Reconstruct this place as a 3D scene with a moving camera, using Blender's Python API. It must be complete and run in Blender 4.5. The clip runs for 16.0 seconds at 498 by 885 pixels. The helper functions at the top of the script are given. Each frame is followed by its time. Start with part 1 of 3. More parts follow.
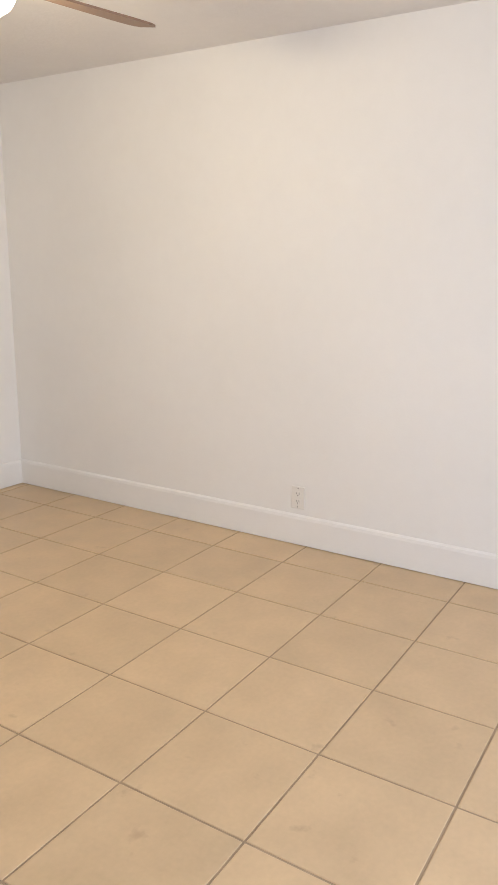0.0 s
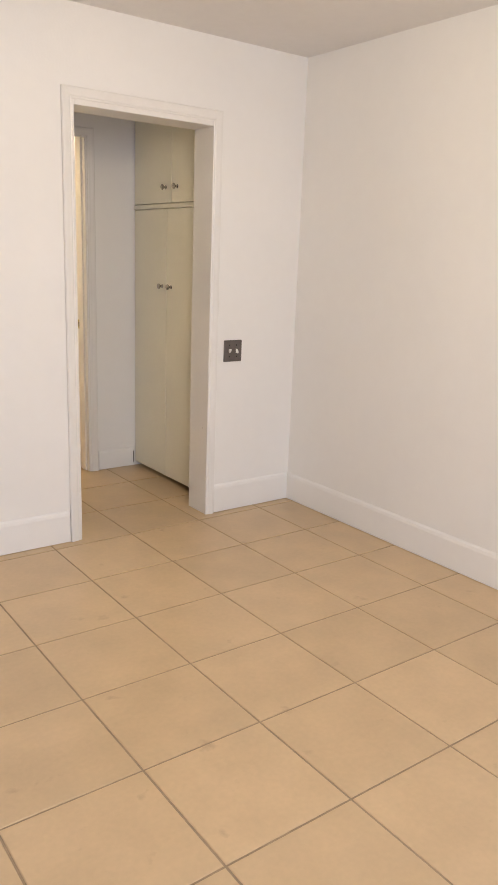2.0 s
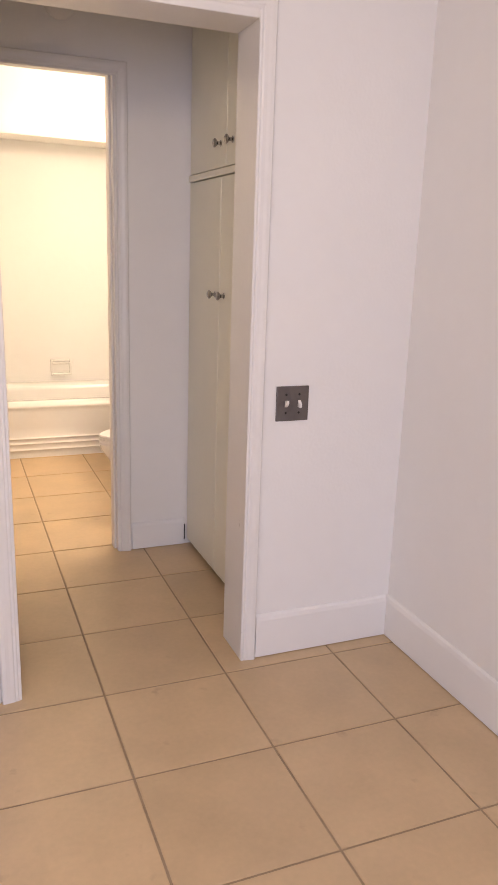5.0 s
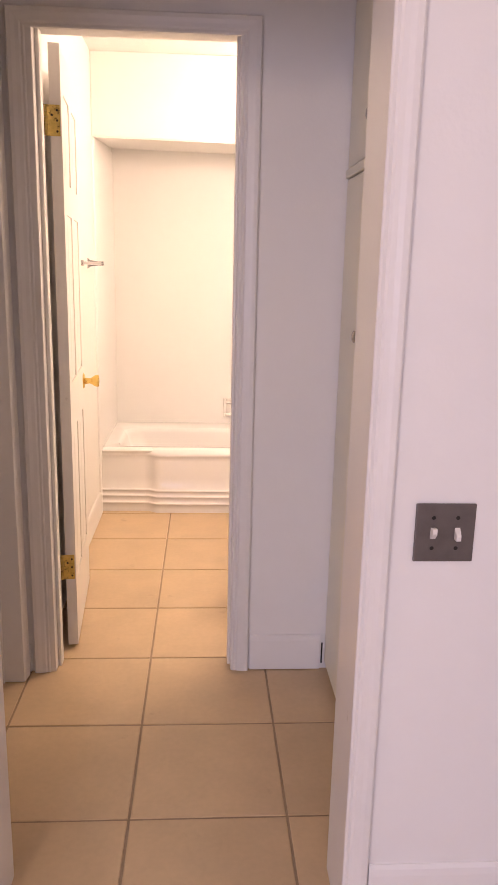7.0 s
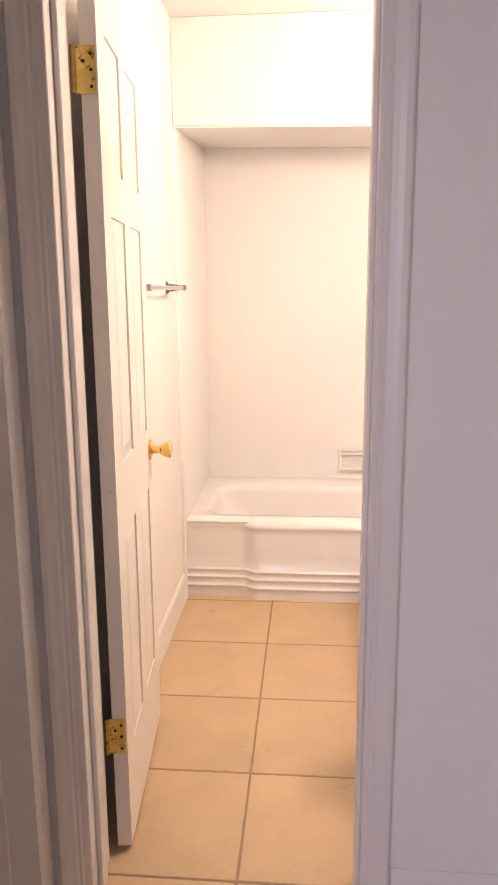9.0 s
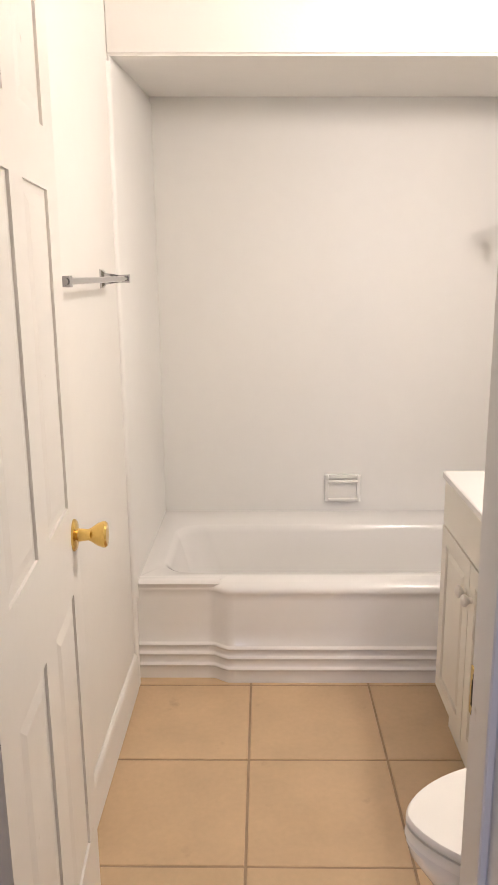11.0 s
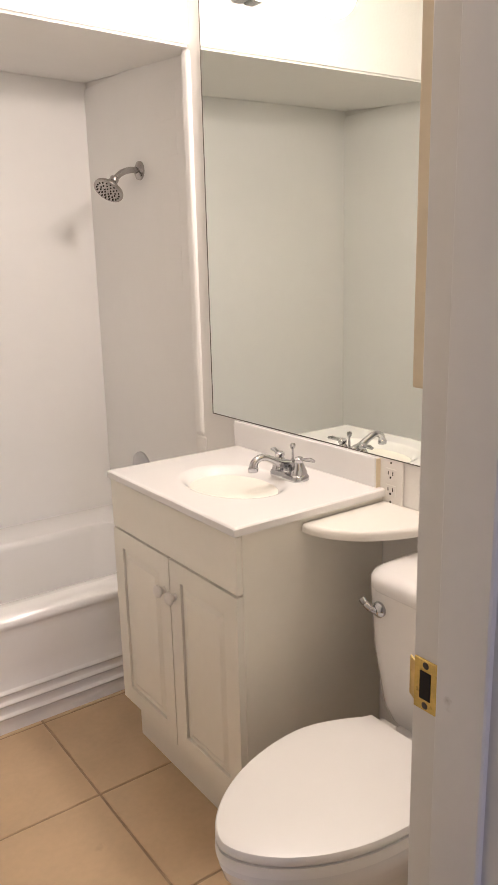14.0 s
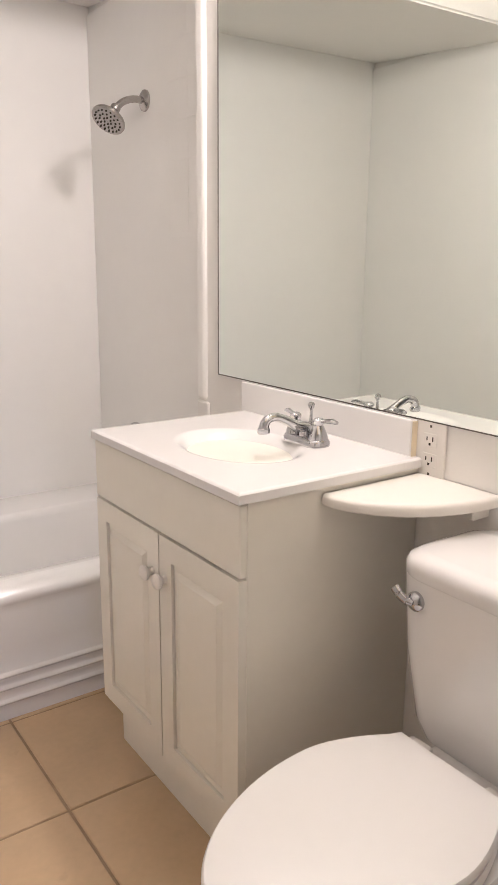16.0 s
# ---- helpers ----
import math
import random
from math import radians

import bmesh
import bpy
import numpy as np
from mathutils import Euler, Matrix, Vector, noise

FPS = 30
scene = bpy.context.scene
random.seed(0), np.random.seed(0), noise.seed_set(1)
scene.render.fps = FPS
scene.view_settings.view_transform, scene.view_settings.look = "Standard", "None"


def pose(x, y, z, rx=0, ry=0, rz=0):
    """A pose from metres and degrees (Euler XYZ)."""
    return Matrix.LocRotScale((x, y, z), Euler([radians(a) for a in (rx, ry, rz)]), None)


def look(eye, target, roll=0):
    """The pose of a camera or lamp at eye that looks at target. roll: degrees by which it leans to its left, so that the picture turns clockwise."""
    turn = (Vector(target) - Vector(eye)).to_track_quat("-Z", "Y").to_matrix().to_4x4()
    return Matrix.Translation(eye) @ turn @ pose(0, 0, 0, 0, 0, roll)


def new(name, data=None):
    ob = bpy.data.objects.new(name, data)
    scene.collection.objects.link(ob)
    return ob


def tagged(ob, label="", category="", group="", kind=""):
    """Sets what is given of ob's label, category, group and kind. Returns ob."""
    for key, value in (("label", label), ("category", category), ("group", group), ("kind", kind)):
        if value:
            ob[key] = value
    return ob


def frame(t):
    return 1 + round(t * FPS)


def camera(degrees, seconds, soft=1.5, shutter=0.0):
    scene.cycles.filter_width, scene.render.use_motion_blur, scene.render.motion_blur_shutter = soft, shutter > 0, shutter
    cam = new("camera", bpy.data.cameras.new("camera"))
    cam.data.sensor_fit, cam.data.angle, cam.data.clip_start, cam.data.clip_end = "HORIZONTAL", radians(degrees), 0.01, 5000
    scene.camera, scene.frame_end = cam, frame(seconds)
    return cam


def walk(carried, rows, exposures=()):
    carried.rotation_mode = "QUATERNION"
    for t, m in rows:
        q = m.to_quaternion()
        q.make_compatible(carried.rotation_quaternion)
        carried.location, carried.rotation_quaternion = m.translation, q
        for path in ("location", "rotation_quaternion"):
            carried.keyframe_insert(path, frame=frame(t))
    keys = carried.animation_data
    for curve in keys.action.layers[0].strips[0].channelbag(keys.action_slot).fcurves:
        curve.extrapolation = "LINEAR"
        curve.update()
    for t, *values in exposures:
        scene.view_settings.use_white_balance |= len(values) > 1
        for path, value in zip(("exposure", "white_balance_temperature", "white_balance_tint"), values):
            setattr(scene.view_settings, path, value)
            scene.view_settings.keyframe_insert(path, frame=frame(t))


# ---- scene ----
cam = camera(36.8, 16.0)
PATH = [
    (0, (-2.146, -3.671, 1.381), (-0.493, -2.641, 0.925), 0.5),
    (0.5, (-2.071, -3.594, 1.395), (-0.546, -2.393, 0.915), 0.5),
    (1, (-1.91, -3.48, 1.39), (-0.542, -2.1, 0.917), 1.8),
    (1.5, (-1.789, -3.373, 1.36), (-0.556, -1.869, 0.892), 2.1),
    (2, (-1.671, -3.212, 1.394), (-0.512, -1.655, 0.909), 2.1),
    (2.5, (-1.541, -3.028, 1.386), (-0.446, -1.432, 0.879), 2.1),
    (3, (-1.297, -2.849, 1.395), (-0.271, -1.212, 0.876), 1.7),
    (3.2, (-1.2, -2.788, 1.393), (-0.198, -1.135, 0.88), 1.5),
    (5.3, (-0.284, -1.957, 1.368), (0.378, -0.136, 0.871), 1.8),
    (5.5, (-0.227, -1.866, 1.366), (0.384, -0.027, 0.871), 1.7),
    (6, (-0.083, -1.621, 1.367), (0.344, 0.271, 0.879), 1.5),
    (6.5, (0.088, -1.416, 1.375), (0.358, 0.507, 0.896), 1.3),
    (7, (0.18, -1.245, 1.371), (0.303, 0.699, 0.918), 1.3),
    (7.5, (0.193, -0.997, 1.369), (0.18, 0.964, 0.978), 1.2),
    (8, (0.21, -0.77, 1.372), (0.095, 1.19, 0.994), 1.1),
    (10.5, (0.061, 0.344, 1.379), (-0.115, 2.284, 0.924), -1.0),
    (11, (0.052, 0.499, 1.392), (0.01, 2.449, 0.948), -0.6),
    (11.5, (0.024, 0.628, 1.38), (0.258, 2.569, 0.957), -1.3),
    (12, (-0.074, 0.713, 1.368), (0.473, 2.592, 0.955), -2.1),
    (12.5, (-0.1, 0.756, 1.367), (0.601, 2.575, 0.919), -1.5),
    (13, (-0.14, 0.782, 1.359), (0.718, 2.526, 0.888), -1.1),
    (13.5, (-0.22, 0.783, 1.364), (0.801, 2.437, 0.895), -1.4),
    (14, (-0.258, 0.79, 1.357), (0.876, 2.371, 0.895), -1.4),
    (14.5, (-0.273, 0.838, 1.327), (0.945, 2.357, 0.873), -1.0),
    (15, (-0.24, 0.901, 1.283), (1.013, 2.393, 0.834), -0.5),
    (15.5, (-0.179, 0.965, 1.236), (1.025, 2.497, 0.783), -0.0),
    (16, (-0.106, 1.021, 1.198), (1.017, 2.609, 0.735), 0.5),
]
# the phone's own exposure and white balance drift on the way
EXPOSURES = [(0, 0.03, 6550, 4), (1.5, 0.06, 6750, 7), (2.5, 0.10, 6680, 5), (3.0, 0.16, 6250, 1), (3.2, 0.15, 6250, 2), (5.3, -0.03, 6450, 22), (8.2, -0.04, 6450, 34), (10.3, -0.40, 5350, 21), (11, -0.55, 5300, 18), (12.5, -0.75, 5250, 19), (15, -0.74, 5350, 20), (16, -0.63, 5100, 20)]
walk(cam, [(t, look(eye, target, roll)) for t, eye, target, roll in PATH], EXPOSURES)

# ---- world, light, exposure ----
world = bpy.data.worlds.new("world")
scene.world = world
world.use_nodes = True
wn = world.node_tree.nodes
sky = wn.new("ShaderNodeTexSky")
sky.sky_type, sky.sun_disc, sky.sun_elevation, sky.sun_rotation = "NISHITA", False, radians(40), radians(200)
world.node_tree.links.new(sky.outputs[0], wn["Background"].inputs[0])
wn["Background"].inputs[1].default_value = 0.1


def area_lamp(name, m, sx, sy, watts, colour):
    d = bpy.data.lights.new(name, "AREA")
    d.shape, d.size, d.size_y, d.energy, d.color = "RECTANGLE", sx, sy, watts, colour
    ob = new(name, d)
    ob.matrix_world = m
    return ob


def bulb_lamp(name, place, radius, watts, colour):
    d = bpy.data.lights.new(name, "POINT")
    d.energy, d.shadow_soft_size, d.color = watts, radius, colour
    ob = new(name, d)
    ob.location = place
    return ob


WARM = (1.0, 0.80, 0.55)
SOFT = (1.0, 0.83, 0.62)
# daylight through the living room's window, behind the walker
area_lamp("window_daylight", pose(-1.5, -5.16, 1.3, -90, 0, 180), 2.6, 1.9, 78, (0.70, 0.76, 1.0))
bulb_lamp("fan_bulb", (-0.47, -1.64, 2.16), 0.09, 31, SOFT)
BULBS = (2.30, 2.13, 1.96, 1.79)
for by in BULBS:
    bulb_lamp("vanity_bulb", (0.90, by, 1.99), 0.05, 14.5, WARM)

# ---- materials ----


def material(name, colour, rough=0.5, metal=0.0, vary=0.06, scale=3.0, bump=0.0, bump_scale=60.0, coat=0.0, spread=0.0, stain=None):
    m = bpy.data.materials.new(name)
    m.use_nodes = True
    nt = m.node_tree
    n, link = nt.nodes, nt.links.new
    b = n["Principled BSDF"]
    b.inputs["Roughness"].default_value, b.inputs["Metallic"].default_value = rough, metal
    b.inputs["Coat Weight"].default_value = coat
    b.inputs["Coat Roughness"].default_value = 0.08
    geo = n.new("ShaderNodeNewGeometry")
    big, fine = n.new("ShaderNodeTexNoise"), n.new("ShaderNodeTexNoise")
    for t, s in ((big, scale), (fine, scale * 11)):
        t.inputs["Scale"].default_value, t.inputs["Detail"].default_value = s, 5
        link(geo.outputs["Position"], t.inputs["Vector"])
    mix = n.new("ShaderNodeMath")
    mix.operation = "MULTIPLY_ADD"
    link(fine.outputs["Fac"], mix.inputs[0])
    mix.inputs[1].default_value = 0.4
    link(big.outputs["Fac"], mix.inputs[2])
    val = n.new("ShaderNodeMapRange")
    link(mix.outputs[0], val.inputs["Value"])
    val.inputs["From Min"].default_value, val.inputs["From Max"].default_value = 0.4, 1.0
    val.inputs["To Min"].default_value, val.inputs["To Max"].default_value = 1 - vary, 1 + vary
    hsv = n.new("ShaderNodeHueSaturation")
    hsv.inputs["Color"].default_value = (*colour, 1)
    last = val.outputs[0]
    if spread:
        info = n.new("ShaderNodeObjectInfo")
        r = n.new("ShaderNodeMapRange")
        link(info.outputs["Random"], r.inputs["Value"])
        r.inputs["To Min"].default_value, r.inputs["To Max"].default_value = 1 - spread, 1 + spread
        k = n.new("ShaderNodeMath")
        k.operation = "MULTIPLY"
        link(last, k.inputs[0])
        link(r.outputs[0], k.inputs[1])
        last = k.outputs[0]
    link(last, hsv.inputs["Value"])
    out = hsv.outputs[0]
    if stain:
        spots = n.new("ShaderNodeTexNoise")
        spots.inputs["Scale"].default_value, spots.inputs["Detail"].default_value = stain[1], 8
        link(geo.outputs["Position"], spots.inputs["Vector"])
        ramp = n.new("ShaderNodeMapRange")
        ramp.inputs["From Min"].default_value, ramp.inputs["From Max"].default_value = stain[2], stain[2] + 0.12
        link(spots.outputs["Fac"], ramp.inputs["Value"])
        m2 = n.new("ShaderNodeMix")
        m2.data_type = "RGBA"
        link(ramp.outputs[0], m2.inputs["Factor"])
        link(out, m2.inputs["A"])
        m2.inputs["B"].default_value = (*stain[0], 1)
        out = m2.outputs["Result"]
    link(out, b.inputs["Base Color"])
    rr = n.new("ShaderNodeMapRange")
    link(mix.outputs[0], rr.inputs["Value"])
    rr.inputs["To Min"].default_value, rr.inputs["To Max"].default_value = max(0.02, rough * 0.8), min(1, rough * 1.2)
    link(rr.outputs[0], b.inputs["Roughness"])
    if bump:
        t = n.new("ShaderNodeTexNoise")
        t.inputs["Scale"].default_value, t.inputs["Detail"].default_value = bump_scale, 4
        link(geo.outputs["Position"], t.inputs["Vector"])
        bp = n.new("ShaderNodeBump")
        bp.inputs["Strength"].default_value, bp.inputs["Distance"].default_value = bump, 0.004
        link(t.outputs["Fac"], bp.inputs["Height"])
        link(bp.outputs[0], b.inputs["Normal"])
    return m


PAINT = material("wall_paint", (0.83, 0.81, 0.775), 0.55, vary=0.025, scale=1.6, bump=0.12, bump_scale=90)
CEIL = material("ceiling_paint", (0.80, 0.775, 0.745), 0.8, vary=0.04, scale=2, bump=0.3, bump_scale=55)
TRIM = material("trim_paint", (0.79, 0.765, 0.725), 0.32, vary=0.03, scale=5, bump=0.06, bump_scale=30, stain=((0.45, 0.4, 0.35), 22, 0.72))
CABPAINT = material("closet_paint", (0.84, 0.81, 0.68), 0.38, vary=0.03, scale=4, bump=0.06, bump_scale=25)
TILE = material("ceramic_floor_tile", (0.60, 0.438, 0.262), 0.30, vary=0.11, scale=5, bump=0.10, bump_scale=14, spread=0.05, stain=((0.45, 0.31, 0.19), 9, 0.66))
GROUT = material("grout", (0.37, 0.275, 0.18), 0.9, vary=0.2, scale=14, bump=0.3, bump_scale=200)
PORCELAIN = material("white_porcelain", (0.80, 0.78, 0.76), 0.12, vary=0.015, scale=3, coat=0.5)
LIDMAT = material("lid_plastic", (0.80, 0.78, 0.75), 0.28, vary=0.015, scale=4)
ENAMEL = material("tub_enamel", (0.85, 0.84, 0.825), 0.14, vary=0.015, scale=3, bump=0.03, bump_scale=12, coat=0.5)
SURROUND = material("glazed_surround", (0.86, 0.85, 0.825), 0.5, vary=0.02, scale=2, bump=0.05, bump_scale=9)
VANITY = material("vanity_thermofoil", (0.83, 0.80, 0.715), 0.36, vary=0.03, scale=4)
MARBLE = material("cultured_marble", (0.80, 0.785, 0.77), 0.13, vary=0.015, scale=3, coat=0.4)
SHELFMAT = material("shelf_laminate", (0.78, 0.75, 0.69), 0.4, vary=0.03, scale=6)
CHROME = material("chrome", (0.52, 0.52, 0.535), 0.07, 1.0, vary=0.03)
NICKEL = material("brushed_nickel", (0.42, 0.40, 0.38), 0.24, 1.0, vary=0.05)
BRASS = material("brass", (0.78, 0.55, 0.16), 0.18, 1.0, vary=0.1, scale=30)
OLDBRASS = material("tarnished_brass", (0.62, 0.46, 0.14), 0.3, 1.0, vary=0.25, scale=60, stain=((0.12, 0.08, 0.04), 90, 0.6))
DARK = material("dark_hole", (0.02, 0.016, 0.014), 0.8)
PLATE = material("bronze_switch_plate", (0.15, 0.13, 0.12), 0.35, 0.6, vary=0.12, scale=40)
PLASTIC = material("white_plastic", (0.78, 0.75, 0.70), 0.35, vary=0.02)
CABEDGE = material("cream_cabinet_paint", (0.70, 0.60, 0.43), 0.4, vary=0.05, scale=8)
CARPET = material("dark_carpet", (0.07, 0.04, 0.03), 0.95, vary=0.4, scale=60, bump=0.8, bump_scale=300)
BLADE = material("fan_blade_wood", (0.24, 0.15, 0.10), 0.45, vary=0.15, scale=12)
SOAPMAT = material("soap_dish_ceramic", (0.84, 0.825, 0.79), 0.14, vary=0.02, coat=0.5)
SPLASHTILE = material("wall_tile", (0.86, 0.85, 0.825), 0.4, vary=0.02, scale=4)
RUBBER = material("caulk_dark", (0.10, 0.085, 0.07), 0.7, vary=0.3, scale=40)
MIRROR = material("mirror_silver", (0.84, 0.88, 0.83), 0.0, 1.0, vary=0.0)
MIRROR.node_tree.nodes["Principled BSDF"].inputs["Roughness"].default_value = 0.0
for l in list(MIRROR.node_tree.links):
    if l.to_socket.name == "Roughness":
        MIRROR.node_tree.links.remove(l)


def glow(name, colour, strength):
    m = bpy.data.materials.new(name)
    m.use_nodes = True
    b = m.node_tree.nodes["Principled BSDF"]
    b.inputs["Base Color"].default_value = (0.8, 0.8, 0.8, 1)
    b.inputs["Emission Color"].default_value = (*colour, 1)
    b.inputs["Emission Strength"].default_value = strength
    return m


GLOBE = glow("lit_globe", SOFT, 7)
GLOBE2 = glow("lit_bath_globe", WARM, 6)

# ---- mesh tools ----


def box(bm, x0, x1, y0, y1, z0, z1, bevel=0.0, segments=1):
    vs = [bm.verts.new((x, y, z)) for x in (x0, x1) for y in (y0, y1) for z in (z0, z1)]
    fs = [bm.faces.new([vs[i] for i in q]) for q in ((0, 1, 3, 2), (4, 6, 7, 5), (0, 4, 5, 1), (2, 3, 7, 6), (0, 2, 6, 4), (1, 5, 7, 3))]
    if bevel:
        es = list({e for f in fs for e in f.edges})
        bmesh.ops.bevel(bm, geom=es, offset=bevel, segments=segments, profile=0.5, affect="EDGES")
    return bm


def boxes(*rows, bevel=0.0, segments=1):
    bm = bmesh.new()
    for r in rows:
        box(bm, *r, bevel=bevel, segments=segments)
    return bm


def loft(bm, loops, caps=(True, True), closed=True):
    rings = [[bm.verts.new(p) for p in loop] for loop in loops]
    n = len(rings[0])
    for a, b in zip(rings, rings[1:]):
        for i in range(n if closed else n - 1):
            j = (i + 1) % n
            bm.faces.new((a[i], a[j], b[j], b[i]))
    if caps[0]:
        bm.faces.new(rings[0][::-1])
    if caps[1]:
        bm.faces.new(rings[-1])
    return bm


def round_rect(x0, x1, y0, y1, r, z, n=8):
    pts = []
    for cx, cy, a0 in ((x1 - r, y1 - r, 0), (x0 + r, y1 - r, 90), (x0 + r, y0 + r, 180), (x1 - r, y0 + r, 270)):
        for k in range(n):
            a = radians(a0 + 90 * k / (n - 1))
            pts.append((cx + r * math.cos(a), cy + r * math.sin(a), z))
    return pts


def turned(bm, profile, m=None, n=24):
    """A turned solid: rows of radius and height along z, set by m."""
    m = m or Matrix.Identity(4)
    loops = [[m @ Vector((r * math.cos(2 * math.pi * k / n), r * math.sin(2 * math.pi * k / n), h)) for k in range(n)] for r, h in profile]
    return loft(bm, loops)


def tube(bm, pts, radii, n=14):
    pts = [Vector(p) for p in pts]
    loops = []
    for i, p in enumerate(pts):
        d = (pts[min(i + 1, len(pts) - 1)] - pts[max(i - 1, 0)]).normalized()
        up = Vector((0, 1, 0)) if abs(d.y) < 0.8 else Vector((0, 0, 1))
        u = d.cross(up).normalized()
        v = d.cross(u)
        r = radii[i] if isinstance(radii, (list, tuple)) else radii
        loops.append([p + r * (u * math.cos(2 * math.pi * k / n) + v * math.sin(2 * math.pi * k / n)) for k in range(n)])
    return loft(bm, loops)


def curve_points(pts, steps=8):
    """A smooth line through the points (Catmull-Rom)."""
    p = [Vector(q) for q in pts]
    p = [2 * p[0] - p[1]] + p + [2 * p[-1] - p[-2]]
    out = []
    for i in range(1, len(p) - 2):
        for k in range(steps):
            t = k / steps
            a, b, c, d = p[i - 1], p[i], p[i + 1], p[i + 2]
            out.append(0.5 * (2 * b + (c - a) * t + (2 * a - 5 * b + 4 * c - d) * t * t + (3 * b - a - 3 * c + d) * t ** 3))
    return out + [p[-2]]


BASE = {}


def thing(name, place, label, category, group="", kind=""):
    e = new(name)
    e.empty_display_size = 0.05
    e.location = place
    BASE[e.name] = Vector(place)
    return tagged(e, label, category, group, kind)


def mesh_of(name, bm, mat, smooth=False):
    bmesh.ops.recalc_face_normals(bm, faces=bm.faces)
    me = bpy.data.meshes.new(name)
    bm.to_mesh(me)
    bm.free()
    me.materials.append(mat)
    if smooth:
        me.polygons.foreach_set("use_smooth", [True] * len(me.polygons))
        me.set_sharp_from_angle(angle=radians(38))
    return me


def part(name, bm, mat, parent=None, label="", smooth=False):
    ob = new(name, mesh_of(name, bm, mat, smooth))
    if parent is not None:
        ob.parent = parent
        if parent.name in BASE:
            ob.matrix_parent_inverse = Matrix.Translation(-BASE[parent.name])
    return tagged(ob, label) if label else ob


def structure(name, bm, mat, label, category):
    return tagged(part(name, bm, mat), label, category, kind="structure")


def turn_about(ob, degrees):
    """Turns a thing's Empty about a vertical line."""
    ob.rotation_euler = (0, 0, radians(degrees))


CRACK_SHADE = material("crack_shade", (0.26, 0.21, 0.19), 0.8, vary=0.3, scale=50)
H = 2.40
# ---- structure: living room ----
structure("wall_south", boxes((-3.3, -2.9, -5.3, -5.2, 0, H), (-0.1, 1.17, -5.3, -5.2, 0, H), (-2.9, -0.1, -5.3, -5.2, 0, 0.3), (-2.9, -0.1, -5.3, -5.2, 2.3, H)), PAINT, "white painted plaster wall with a window opening", "wall")
structure("wall_west", boxes((-3.4, -3.3, -5.3, 0.22, 0, H)), PAINT, "plain white painted plaster wall", "wall")
structure("wall_east", boxes((1.061, 1.17, -5.2, 0.22, 0, H)), PAINT, "long blank white painted wall", "wall")
structure("wall_north", boxes((-3.3, -0.262, 0.065, 0.22, 0, H), (0.51, 1.061, 0.065, 0.22, 0, H), (-0.262, 0.51, 0.065, 0.22, 2.05, H)), PAINT, "white wall with the cased opening to the hall", "wall")
structure("ceiling_living", boxes((-3.4, 1.17, -5.3, 0.22, H, H + 0.1)), CEIL, "white painted living room ceiling", "ceiling")


def moulding_profile(w, d):
    """Half section of a colonial casing: across its width and its depth."""
    return [(0, 0), (0, d * 0.55), (w * 0.08, d * 0.7), (w * 0.2, d * 0.62), (w * 0.3, d * 0.8), (w * 0.5, d * 0.86), (w * 0.72, d), (w * 0.92, d), (w, d * 0.8), (w, 0)]


def casing(xl, xr, top, w, d, place, outward):
    """A door casing of two legs and a mitred head round an opening; place maps (across, up, out) into the room."""
    bm = bmesh.new()
    prof = moulding_profile(w, d)
    path = [((xl, 0), (-1, 0)), ((xl, top), (-1, 1)), ((xr, top), (1, 1)), ((xr, 0), (1, 0))]
    loops = [[place(p[0] + q[0] * o[0], p[1] + q[0] * o[1], q[1] * outward) for q in prof] for p, o in path]
    return loft(bm, loops)


def jamb(name, label, sides, stops=()):
    """A jamb with its second leg, head and stops as parts of their own."""
    first = structure(name, boxes(sides[0], bevel=0.002), TRIM, label, "door jamb")
    for n, r in zip(("side_jamb", "head_jamb"), sides[1:]):
        part(n, boxes(r, bevel=0.002), TRIM, first)
    for r in stops:
        part("stop_strip", boxes(r, bevel=0.002), TRIM, first)


# opening between living room and hall
jamb("jamb_hall_opening", "white painted jamb of the hall opening", ((-0.262, -0.244, 0.056, 0.232, 0, 2.05), (0.479, 0.51, 0.056, 0.232, 0, 2.05), (-0.244, 0.479, 0.056, 0.232, 1.998, 2.05)))
structure("trim_hall_opening", casing(-0.252, 0.480, 2.020, 0.05, 0.017, lambda a, u, o: (a, 0.065 - o, u), 1), TRIM, "white moulded casing round the hall opening", "door casing")


# dark strip that paints the shade in the crack between casing and wall
part("crack_shade_strip", boxes((0.5305, 0.5325, 0.0635, 0.0652, 0.15, 2.06)), CRACK_SHADE, bpy.data.objects["trim_hall_opening"])


def base_run(bm, a, b, side, h=0.135, d=0.011):
    """A baseboard with a rounded top along a straight wall from a to b; side is the way it stands out."""
    prof = [(0, 0.003), (d, 0.003), (d, h * 0.86), (d * 0.75, h * 0.95), (d * 0.25, h), (0, h)]
    loft(bm, [[(p[0] + side[0] * q[0], p[1] + side[1] * q[0], q[1]) for q in prof] for p in (a, b)])


for a, b, side in (((-3.29, 0.065), (-0.306, 0.065), (0, -1)), ((0.5335, 0.065), (1.050, 0.065), (0, -1)), ((1.061, 0.065), (1.061, -5.2), (-1, 0)), ((-3.3, -5.2), (-3.3, 0.065), (1, 0))):
    bm = bmesh.new()
    base_run(bm, a, b, side, 0.16)
    structure("baseboard", bm, PAINT, "white painted baseboard of the living room", "baseboard")

